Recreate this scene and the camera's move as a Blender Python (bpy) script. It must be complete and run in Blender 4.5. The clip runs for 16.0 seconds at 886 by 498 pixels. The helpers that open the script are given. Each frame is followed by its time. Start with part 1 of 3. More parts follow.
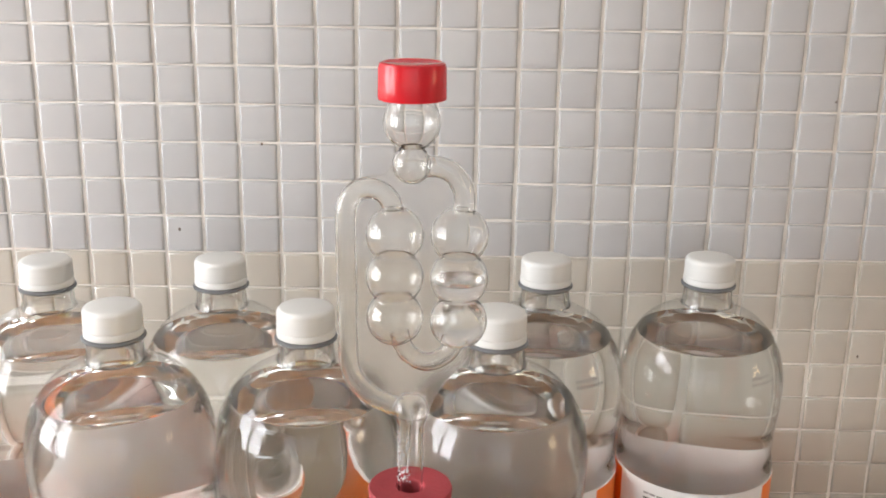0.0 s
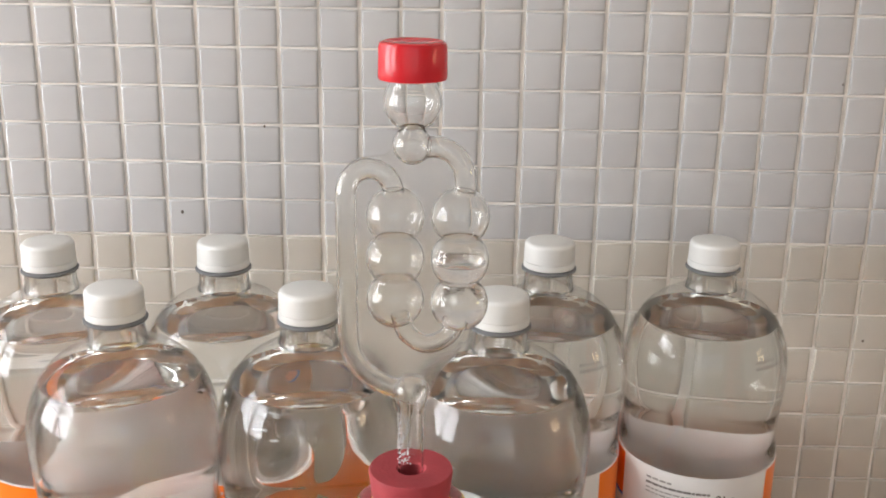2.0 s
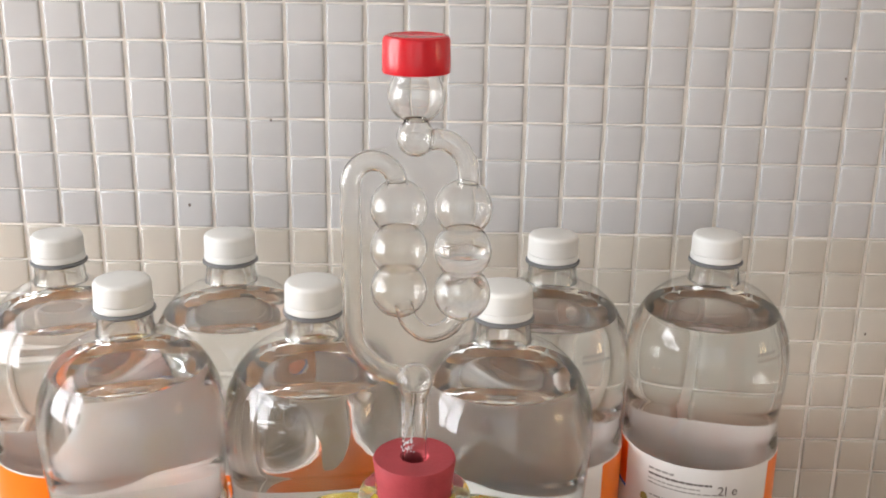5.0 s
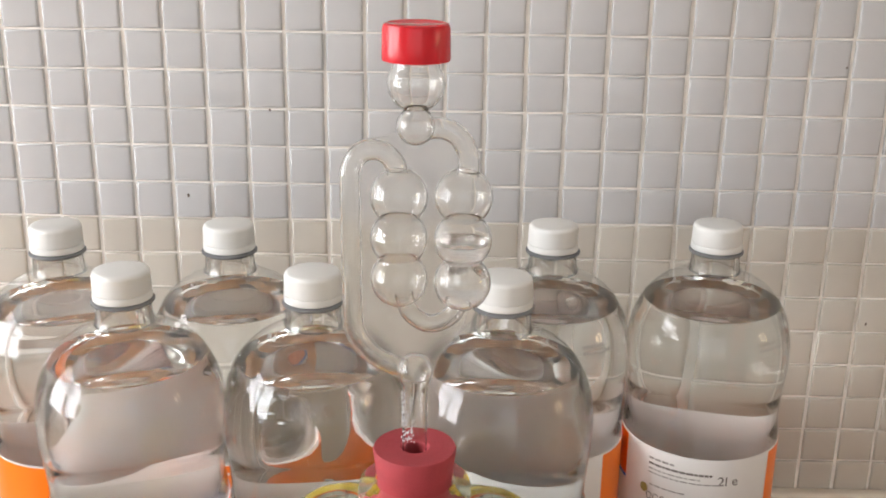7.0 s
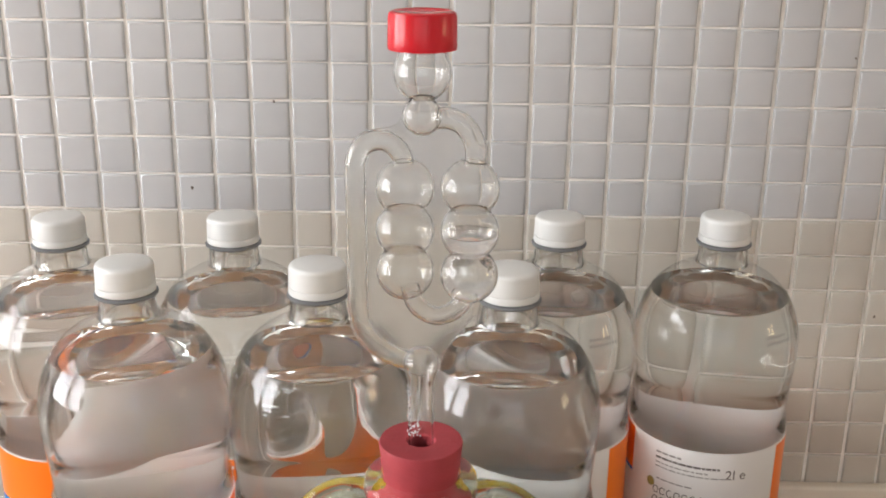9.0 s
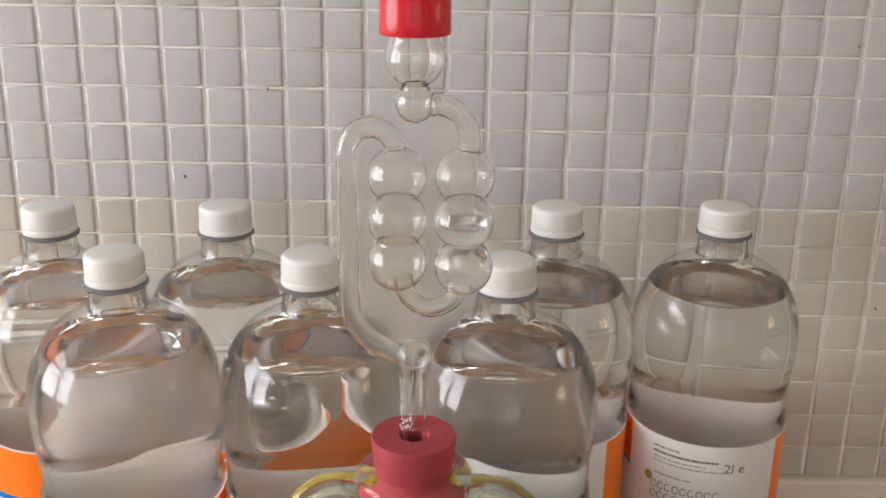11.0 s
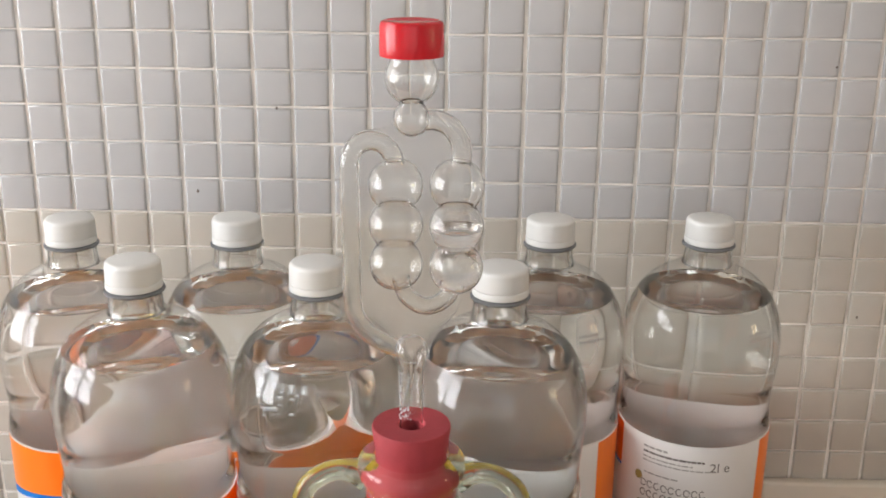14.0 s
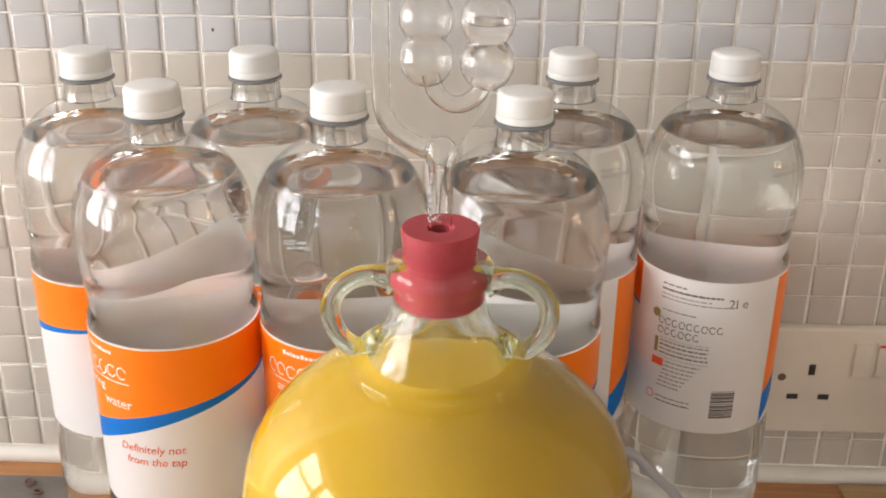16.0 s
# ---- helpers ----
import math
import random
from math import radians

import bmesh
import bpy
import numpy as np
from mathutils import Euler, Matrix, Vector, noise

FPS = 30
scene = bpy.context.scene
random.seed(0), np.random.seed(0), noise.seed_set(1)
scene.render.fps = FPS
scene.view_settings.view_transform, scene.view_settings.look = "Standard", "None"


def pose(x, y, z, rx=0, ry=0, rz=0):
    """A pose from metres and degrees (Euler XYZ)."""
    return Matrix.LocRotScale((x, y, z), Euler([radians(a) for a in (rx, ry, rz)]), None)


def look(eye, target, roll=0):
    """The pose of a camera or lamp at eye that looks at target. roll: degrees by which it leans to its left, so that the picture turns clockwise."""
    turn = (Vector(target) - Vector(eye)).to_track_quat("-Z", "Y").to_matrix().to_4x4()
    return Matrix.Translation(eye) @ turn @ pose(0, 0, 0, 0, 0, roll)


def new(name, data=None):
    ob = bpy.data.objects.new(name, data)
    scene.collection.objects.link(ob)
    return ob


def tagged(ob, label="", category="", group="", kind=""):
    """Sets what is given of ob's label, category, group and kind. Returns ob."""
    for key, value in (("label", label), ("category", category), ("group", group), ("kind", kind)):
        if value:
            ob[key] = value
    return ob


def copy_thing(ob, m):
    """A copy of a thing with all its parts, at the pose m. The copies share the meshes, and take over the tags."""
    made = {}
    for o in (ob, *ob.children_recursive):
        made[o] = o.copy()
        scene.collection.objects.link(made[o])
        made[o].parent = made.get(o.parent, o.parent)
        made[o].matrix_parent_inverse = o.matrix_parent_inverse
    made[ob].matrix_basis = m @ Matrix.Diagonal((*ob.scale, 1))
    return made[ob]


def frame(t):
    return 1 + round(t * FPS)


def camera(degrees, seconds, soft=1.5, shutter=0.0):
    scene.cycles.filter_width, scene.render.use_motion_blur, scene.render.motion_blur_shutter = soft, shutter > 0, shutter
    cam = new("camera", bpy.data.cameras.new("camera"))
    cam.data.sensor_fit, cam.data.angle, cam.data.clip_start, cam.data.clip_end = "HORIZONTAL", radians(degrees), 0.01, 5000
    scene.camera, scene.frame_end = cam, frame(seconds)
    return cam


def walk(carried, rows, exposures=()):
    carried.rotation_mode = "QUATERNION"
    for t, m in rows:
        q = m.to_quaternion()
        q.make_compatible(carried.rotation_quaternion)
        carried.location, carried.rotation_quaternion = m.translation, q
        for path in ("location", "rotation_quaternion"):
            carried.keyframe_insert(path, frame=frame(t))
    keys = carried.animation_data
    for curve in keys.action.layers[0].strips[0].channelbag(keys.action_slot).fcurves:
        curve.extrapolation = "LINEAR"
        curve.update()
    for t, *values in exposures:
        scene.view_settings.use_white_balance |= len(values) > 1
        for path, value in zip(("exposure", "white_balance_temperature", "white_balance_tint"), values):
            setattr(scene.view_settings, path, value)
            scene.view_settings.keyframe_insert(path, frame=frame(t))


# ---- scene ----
cam = camera(45.6, 16.0, soft=1.9)
PATH = [
    (0, (0.007, -0.641, 0.518), (0.0, 1.273, -0.062), 0.8),
    (0.5, (0.008, -0.639, 0.518), (0.0, 1.271, -0.076), 0.9),
    (1, (0.007, -0.637, 0.516), (-0.001, 1.27, -0.087), 1.0),
    (1.5, (0.008, -0.639, 0.517), (-0.005, 1.267, -0.09), 1.0),
    (2, (0.009, -0.639, 0.516), (-0.01, 1.267, -0.091), 0.8),
    (2.5, (0.008, -0.637, 0.517), (-0.016, 1.266, -0.097), 0.8),
    (3, (0.009, -0.638, 0.517), (-0.016, 1.265, -0.098), 0.9),
    (3.5, (0.01, -0.643, 0.517), (-0.017, 1.261, -0.097), 0.8),
    (4, (0.01, -0.646, 0.517), (-0.021, 1.258, -0.094), 0.7),
    (6.5, (0.011, -0.642, 0.515), (-0.021, 1.257, -0.113), 0.8),
    (7, (0.01, -0.643, 0.515), (-0.02, 1.255, -0.116), 0.7),
    (7.5, (0.01, -0.643, 0.515), (-0.02, 1.253, -0.119), 0.7),
    (8, (0.011, -0.643, 0.514), (-0.025, 1.253, -0.12), 0.6),
    (8.5, (0.01, -0.641, 0.512), (-0.023, 1.255, -0.124), 0.6),
    (9, (0.009, -0.639, 0.513), (-0.028, 1.255, -0.13), 0.6),
    (11.5, (0.011, -0.63, 0.509), (-0.025, 1.256, -0.154), 0.8),
    (12, (0.01, -0.634, 0.508), (-0.03, 1.251, -0.158), 0.8),
    (12.5, (0.011, -0.639, 0.513), (-0.027, 1.245, -0.157), 0.8),
    (13, (0.011, -0.648, 0.516), (-0.032, 1.243, -0.135), 0.7),
    (13.5, (0.012, -0.654, 0.515), (-0.03, 1.241, -0.123), 0.7),
    (14, (0.016, -0.664, 0.515), (-0.033, 1.236, -0.108), 0.6),
    (14.5, (0.016, -0.671, 0.511), (-0.033, 1.229, -0.11), 0.5),
    (15, (0.012, -0.678, 0.502), (-0.044, 1.209, -0.16), 0.4),
    (15.5, (0.01, -0.679, 0.496), (-0.043, 1.189, -0.217), 0.3),
    (16, (0.007, -0.673, 0.479), (-0.046, 1.157, -0.324), 0.6),
]
EXPOSURES = [(0.0, 0.0, 6500, 13), (1.0, -0.2, 6500, 13), (2.0, -0.16, 6500, 13), (3.0, -0.11, 6500, 13), (4.0, -0.01, 6500, 13), (7.0, -0.06, 6500, 13), (9.0, -0.18, 6500, 13), (11.5, -0.36, 6500, 13), (12.5, -0.26, 6500, 13), (13.5, -0.37, 6500, 13), (14.0, -0.21, 6500, 13), (14.5, -0.44, 6550, 13), (15.0, -0.36, 6650, 14), (15.5, -0.22, 6700, 14), (16.0, 0.01, 6750, 15)]
walk(cam, [(t, look(eye, target, roll)) for t, eye, target, roll in PATH], EXPOSURES)

# light passes many clear walls here
scene.cycles.max_bounces, scene.cycles.transmission_bounces, scene.cycles.transparent_max_bounces = 24, 24, 40
scene.cycles.diffuse_bounces, scene.cycles.glossy_bounces = 6, 8

# ---- world, windows, exposure ----
world = bpy.data.worlds.new("sky")
scene.world = world
world.use_nodes = True
_wn = world.node_tree.nodes
_sky = _wn.new("ShaderNodeTexSky")
_sky.sky_type, _sky.sun_disc = "NISHITA", False
_sky.sun_elevation, _sky.sun_rotation = radians(32.1), radians(112.8)
world.node_tree.links.new(_sky.outputs[0], _wn["Background"].inputs[0])
_wn["Background"].inputs[1].default_value = 0.1

# the room, in metres from the worktop's top (z 0) and the tiled wall (y 0)
ROOM_L, ROOM_R, ROOM_B, FLOOR_Z, CEIL_Z = -1.05, 1.65, -1.75, -0.91, 1.5
WIN1 = (-1.05, -0.08, 0.15, 0.98)     # window in the left wall: y from, y to, z from, z to
WIN2 = (-0.85, -0.42, 0.34, 0.78)    # unseen window added in the right wall for warm light from that side
FILL_WIN = (-0.85, 0.60, 0.06, 1.15)     # unseen window added behind the camera for frontal fill: x from, x to, z from, z to


def window_light(name, eye, aim, width, height, power, colour):
    d = bpy.data.lights.new(name, "AREA")
    d.shape, d.size, d.size_y, d.energy, d.color = "RECTANGLE", width, height, power, colour
    ob = new(name, d)
    ob.matrix_world = look(eye, aim)
    return ob


W1_MID = ((WIN1[0] + WIN1[1]) / 2, (WIN1[2] + WIN1[3]) / 2)
W2_MID = ((WIN2[0] + WIN2[1]) / 2, (WIN2[2] + WIN2[3]) / 2)
window_light("window_daylight", (ROOM_L - 0.13, *W1_MID), (0, *W1_MID), WIN1[1] - WIN1[0], WIN1[3] - WIN1[2], 29.0, (0.95, 0.97, 0.99))
# no plain daylight: added warm lamp standing in for light bounced off the wood
window_light("window_daylight", (ROOM_R + 0.13, *W2_MID), (0, *W2_MID), WIN2[1] - WIN2[0], WIN2[3] - WIN2[2], 4.2, (1.0, 0.74, 0.42))
FILL_MID = ((FILL_WIN[0] + FILL_WIN[1]) / 2, (FILL_WIN[2] + FILL_WIN[3]) / 2)
# added fill lamp, brightens what faces the camera
window_light("window_daylight", (FILL_MID[0], ROOM_B - 0.13, FILL_MID[1]), (FILL_MID[0], 0, FILL_MID[1]), FILL_WIN[1] - FILL_WIN[0], FILL_WIN[3] - FILL_WIN[2], 5.5, (1.0, 0.98, 0.95))
sun = bpy.data.lights.new("sun", "SUN")
sun.energy, sun.angle, sun.color = 5.0, radians(0.53), (1.0, 0.88, 0.70)
new("sun", sun).matrix_world = look((1.0, -0.42, 0.68), (0, 0, 0))

# ---- materials ----


def material(name, colour, rough=0.5, metal=0.0, spread=0.06, scale=40.0, bump=0.0, bump_scale=200.0, coat=0.0,
             per_object=0.0, rough_spread=0.0, sss=0.0, spec=0.5):
    m = bpy.data.materials.new(name)
    m.use_nodes = True
    nt = m.node_tree
    n, ln = nt.nodes, nt.links
    b = n["Principled BSDF"]
    b.inputs["Roughness"].default_value = rough
    b.inputs["Metallic"].default_value = metal
    b.inputs["Coat Weight"].default_value = coat
    b.inputs["Coat Roughness"].default_value = 0.06
    b.inputs["Specular IOR Level"].default_value = spec
    if sss:
        b.inputs["Subsurface Weight"].default_value = sss
        b.inputs["Subsurface Radius"].default_value = (0.03, 0.018, 0.004)
        b.inputs["Subsurface Scale"].default_value = 1.0
    co = n.new("ShaderNodeTexCoord")
    t = n.new("ShaderNodeTexNoise")
    t.inputs["Scale"].default_value, t.inputs["Detail"].default_value = scale, 5
    ln.new(co.outputs["Object"], t.inputs["Vector"])
    r = n.new("ShaderNodeMapRange")
    r.inputs["From Min"].default_value, r.inputs["From Max"].default_value = 0.3, 0.7
    r.inputs["To Min"].default_value, r.inputs["To Max"].default_value = 1 - spread, 1 + spread
    ln.new(t.outputs["Fac"], r.inputs["Value"])
    val = r.outputs["Result"]
    if per_object:
        info = n.new("ShaderNodeObjectInfo")
        r2 = n.new("ShaderNodeMapRange")
        r2.inputs["To Min"].default_value, r2.inputs["To Max"].default_value = 1 - per_object, 1 + per_object
        ln.new(info.outputs["Random"], r2.inputs["Value"])
        mu = n.new("ShaderNodeMath")
        mu.operation = "MULTIPLY"
        ln.new(val, mu.inputs[0]), ln.new(r2.outputs["Result"], mu.inputs[1])
        val = mu.outputs[0]
    h = n.new("ShaderNodeHueSaturation")
    h.inputs["Color"].default_value = (*colour, 1)
    ln.new(val, h.inputs["Value"])
    ln.new(h.outputs["Color"], b.inputs["Base Color"])
    if rough_spread:
        r3 = n.new("ShaderNodeMapRange")
        r3.inputs["From Min"].default_value, r3.inputs["From Max"].default_value = 0.3, 0.7
        r3.inputs["To Min"].default_value, r3.inputs["To Max"].default_value = max(0, rough - rough_spread), rough + rough_spread
        ln.new(t.outputs["Fac"], r3.inputs["Value"]), ln.new(r3.outputs["Result"], b.inputs["Roughness"])
    if bump:
        t2 = n.new("ShaderNodeTexNoise")
        t2.inputs["Scale"].default_value, t2.inputs["Detail"].default_value = bump_scale, 4
        ln.new(co.outputs["Object"], t2.inputs["Vector"])
        bp = n.new("ShaderNodeBump")
        bp.inputs["Strength"].default_value, bp.inputs["Distance"].default_value = bump, 0.001
        ln.new(t2.outputs["Fac"], bp.inputs["Height"]), ln.new(bp.outputs["Normal"], b.inputs["Normal"])
    return m


def thin_clear(name, tint, ior=1.5, rough=0.02, bump=0.0, bump_scale=60.0):
    """A thin clear wall: what is behind shows through, with Fresnel gloss on it."""
    m = bpy.data.materials.new(name)
    m.use_nodes = True
    n, ln = m.node_tree.nodes, m.node_tree.links
    n.remove(n["Principled BSDF"])
    tr, gl, mix, fr = (n.new("ShaderNode" + k) for k in ("BsdfTransparent", "BsdfGlossy", "MixShader", "LayerWeight"))
    tr.inputs[0].default_value = (*tint, 1)
    gl.inputs["Roughness"].default_value = rough
    fr.inputs["Blend"].default_value = 0.5
    f0 = ((ior - 1) / (ior + 1)) ** 2
    power, scaled = n.new("ShaderNodeMath"), n.new("ShaderNodeMath")
    power.operation, scaled.operation = "POWER", "MULTIPLY_ADD"
    power.inputs[1].default_value, scaled.inputs[1].default_value, scaled.inputs[2].default_value = 5.0, 1 - f0, f0
    ln.new(fr.outputs["Facing"], power.inputs[0]), ln.new(power.outputs[0], scaled.inputs[0])
    ln.new(scaled.outputs[0], mix.inputs[0]), ln.new(tr.outputs[0], mix.inputs[1]), ln.new(gl.outputs[0], mix.inputs[2])
    ln.new(mix.outputs[0], n["Material Output"].inputs[0])
    if bump:
        co, t, bp = n.new("ShaderNodeTexCoord"), n.new("ShaderNodeTexNoise"), n.new("ShaderNodeBump")
        t.inputs["Scale"].default_value, t.inputs["Detail"].default_value = bump_scale, 2
        bp.inputs["Strength"].default_value, bp.inputs["Distance"].default_value = bump, 0.001
        ln.new(co.outputs["Object"], t.inputs["Vector"]), ln.new(t.outputs["Fac"], bp.inputs["Height"])
        ln.new(bp.outputs[0], gl.inputs["Normal"]), ln.new(bp.outputs[0], fr.inputs["Normal"])
    return m


def solid_clear(name, tint, ior=1.45, rough=0.0, bump=0.0, bump_scale=60.0):
    """A solid clear body that bends light."""
    m = bpy.data.materials.new(name)
    m.use_nodes = True
    n, ln = m.node_tree.nodes, m.node_tree.links
    n.remove(n["Principled BSDF"])
    g = n.new("ShaderNodeBsdfGlass")
    g.inputs["Color"].default_value, g.inputs["IOR"].default_value, g.inputs["Roughness"].default_value = (*tint, 1), ior, rough
    ln.new(g.outputs[0], n["Material Output"].inputs[0])
    if bump:
        co, t, bp = n.new("ShaderNodeTexCoord"), n.new("ShaderNodeTexNoise"), n.new("ShaderNodeBump")
        t.inputs["Scale"].default_value, t.inputs["Detail"].default_value = bump_scale, 2
        bp.inputs["Strength"].default_value, bp.inputs["Distance"].default_value = bump, 0.001
        ln.new(co.outputs["Object"], t.inputs["Vector"]), ln.new(t.outputs["Fac"], bp.inputs["Height"])
        ln.new(bp.outputs[0], g.inputs["Normal"])
    return m


def film(m, share=0.5):
    """Let light through a thin printed film, coloured by it."""
    n, ln = m.node_tree.nodes, m.node_tree.links
    tl, mix = n.new("ShaderNodeBsdfTranslucent"), n.new("ShaderNodeMixShader")
    ln.new(n["Hue/Saturation/Value"].outputs[0], tl.inputs[0])
    mix.inputs[0].default_value = share
    ln.new(n["Principled BSDF"].outputs[0], mix.inputs[1]), ln.new(tl.outputs[0], mix.inputs[2])
    ln.new(mix.outputs[0], n["Material Output"].inputs[0])
    return m


TILE = material("glazed_white_tile", (0.50, 0.495, 0.49), rough=0.12, spread=0.03, scale=30, per_object=0.035, bump=0.12, bump_scale=45)
# the white tile again, tinted for the warm light low on the wall
TILE_WARM_LIT = material("warm_lit_white_tile", (0.53, 0.492, 0.428), rough=0.12, spread=0.04, scale=30, per_object=0.04, bump=0.12, bump_scale=45)
GROUT = material("cement_grout", (0.86, 0.82, 0.755), rough=0.9, spread=0.14, scale=60, bump=0.5, bump_scale=900)
SILICONE = material("white_silicone", (0.68, 0.65, 0.58), rough=0.45, spread=0.06)
WALL = material("painted_plaster", (0.80, 0.78, 0.75), rough=0.8, spread=0.03, scale=6, bump=0.1)
CEIL = material("ceiling_paint", (0.80, 0.80, 0.78), rough=0.9, spread=0.02, scale=6)
FLOOR = material("brown_floor", (0.42, 0.33, 0.25), rough=0.5, spread=0.15, scale=9)
WHITE_PAINT = material("white_gloss_paint", (0.8, 0.8, 0.78), rough=0.3, spread=0.02)
CAP_WHITE = material("white_cap_plastic", (0.73, 0.73, 0.70), rough=0.38, spread=0.02, sss=0.0)
PET = thin_clear("clear_bottle_plastic", (0.985, 0.988, 0.985), ior=1.62, rough=0.006, bump=0.05, bump_scale=40)
NECKPET = solid_clear("thick_clear_neck", (0.97, 0.975, 0.975), ior=1.45)
# opaque dark grey: the clear flange's shade is put into its colour
NECK = material("shaded_neck_plastic", (0.17, 0.175, 0.18), rough=0.2, spread=0.05)
# opaque pale colour stands in for the glints on clear droplets and bubbles
BUBBLE = material("glint_pale_droplets", (0.66, 0.68, 0.70), rough=0.12)
WATER = solid_clear("still_water", (0.985, 0.99, 0.985), ior=1.333, bump=0.02, bump_scale=35)
PAPER = film(material("white_label_film", (0.90, 0.89, 0.865), rough=0.3, spread=0.02, scale=25, bump=0.06, bump_scale=60), 0.30)
ORANGE = film(material("orange_label_ink", (0.97, 0.22, 0.008), rough=0.3, spread=0.05, scale=25, bump=0.06, bump_scale=60), 0.08)
BLUE = film(material("blue_label_ink", (0.002, 0.27, 0.78), rough=0.3, spread=0.05))
INK_GREY = material("grey_label_ink", (0.13, 0.115, 0.10), rough=0.4)
INK_PALE = material("pale_grey_label_ink", (0.33, 0.31, 0.29), rough=0.4)
INK_RED = material("red_label_ink", (0.80, 0.10, 0.035), rough=0.4)
INK_WHITE = material("white_label_ink", (0.88, 0.80, 0.74), rough=0.4)
INK_GOLD = material("olive_label_ink", (0.30, 0.26, 0.08), rough=0.4)
RED_CAP = material("red_cap_plastic", (0.62, 0.008, 0.018), rough=0.22, spread=0.03)
RUBBER = material("red_rubber", (0.36, 0.035, 0.045), rough=0.62, spread=0.08, scale=120, bump=0.25, bump_scale=700)
AIRLOCK = solid_clear("clear_airlock_plastic", (0.995, 0.995, 0.99), ior=1.46, rough=0.0)
WEB = solid_clear("clear_web_plastic", (0.98, 0.98, 0.975), ior=1.3, rough=0.22)
LIQ = solid_clear("airlock_water", (0.99, 0.99, 0.99), ior=1.333)
GLASS = solid_clear("green_tinted_glass", (0.92, 0.955, 0.90), ior=1.5, bump=0.15, bump_scale=50)
JARGLASS = solid_clear("jar_glass", (0.975, 0.985, 0.965), ior=1.5, bump=0.10, bump_scale=30)
MUST = material("cloudy_yellow_liquid", (0.50, 0.32, 0.012), rough=0.5, spread=0.05, scale=14, spec=0.2, sss=0.25)
PLATE = material("white_socket_plastic", (0.70, 0.635, 0.53), rough=0.28, spread=0.03)
SLOT_SHADE = material("painted_slot_shade", (0.03, 0.025, 0.02), rough=0.6)
SCREW = material("brown_screw_cover", (0.12, 0.07, 0.04), rough=0.5)
NEON = material("red_switch_mark", (0.65, 0.05, 0.03), rough=0.4)
CABLE = material("grey_cable_sheath", (0.36, 0.37, 0.38), rough=0.45)
SLATE = material("grey_slate_mat", (0.20, 0.18, 0.165), rough=0.55, spread=0.2, scale=40, bump=0.3)


def wood(name, colour):
    m = material(name, colour, rough=0.35, spread=0.05, scale=40)
    n, ln = m.node_tree.nodes, m.node_tree.links
    co, mp, t, cr = (n.new("ShaderNode" + k) for k in ("TexCoord", "Mapping", "TexNoise", "ValToRGB"))
    mp.inputs["Scale"].default_value = (3, 60, 60)
    t.inputs["Scale"].default_value, t.inputs["Detail"].default_value = 2.2, 6
    ln.new(co.outputs["Object"], mp.inputs[0]), ln.new(mp.outputs[0], t.inputs["Vector"]), ln.new(t.outputs["Fac"], cr.inputs[0])
    cr.color_ramp.elements[0].position, cr.color_ramp.elements[1].position = 0.3, 0.75
    cr.color_ramp.elements[0].color = (*[c * 0.55 for c in colour], 1)
    cr.color_ramp.elements[1].color = (*[min(1, c * 1.25) for c in colour], 1)
    ln.new(cr.outputs[0], n["Principled BSDF"].inputs["Base Color"])
    return m


OAK = wood("oiled_oak", (0.50, 0.22, 0.07))
OAK_PALE = wood("pale_oak", (0.55, 0.36, 0.16))

# ---- building helpers ----


def part(name, bm, mat, parent=None, label="", smooth=True):
    me = bpy.data.meshes.new(name)
    bm.to_mesh(me)
    bm.free()
    if smooth:
        me.shade_smooth()
        me.set_sharp_from_angle(angle=radians(38))
    me.materials.append(mat)
    ob = new(name, me)
    if parent:
        ob.parent = parent
    return tagged(ob, label)


def thing(name, m, label, category, group=""):
    ob = new(name)
    ob.empty_display_size = 0.02
    ob.matrix_world = m
    return tagged(ob, label, category, group)


def lathe(bm, profile, seg=72, cx=0.0, cy=0.0, flip=False, knurl=None):
    """Turn a profile of (radius, height) round an upright axis; a radius of 0 closes it."""
    rings = []
    for r, z in profile:
        if r < 1e-6:
            rings.append([bm.verts.new((cx, cy, z))])
        else:
            rings.append([bm.verts.new((cx + (r + (knurl(i, z) if knurl else 0)) * math.sin(2 * math.pi * i / seg),
                                        cy - (r + (knurl(i, z) if knurl else 0)) * math.cos(2 * math.pi * i / seg), z)) for i in range(seg)])
    for a, b in zip(rings, rings[1:]):
        for i in range(seg):
            j = (i + 1) % seg
            f = [a[0], b[i], b[j]] if len(a) == 1 else [a[i], b[0], a[j]] if len(b) == 1 else [a[i], b[i], b[j], a[j]]
            if not flip:
                f.reverse()
            bm.faces.new(f)
    return bm


def smooth_profile(pts, steps=4):
    """A smooth line through the points."""
    out = []
    p = [Vector(q) for q in pts]
    for i in range(len(p) - 1):
        a, b, c, d = p[max(i - 1, 0)], p[i], p[i + 1], p[min(i + 2, len(p) - 1)]
        for k in range(steps):
            t = k / steps
            out.append(0.5 * ((2 * b) + (c - a) * t + (2 * a - 5 * b + 4 * c - d) * t * t + (3 * b - a - 3 * c + d) * t ** 3))
    return out + [p[-1]]


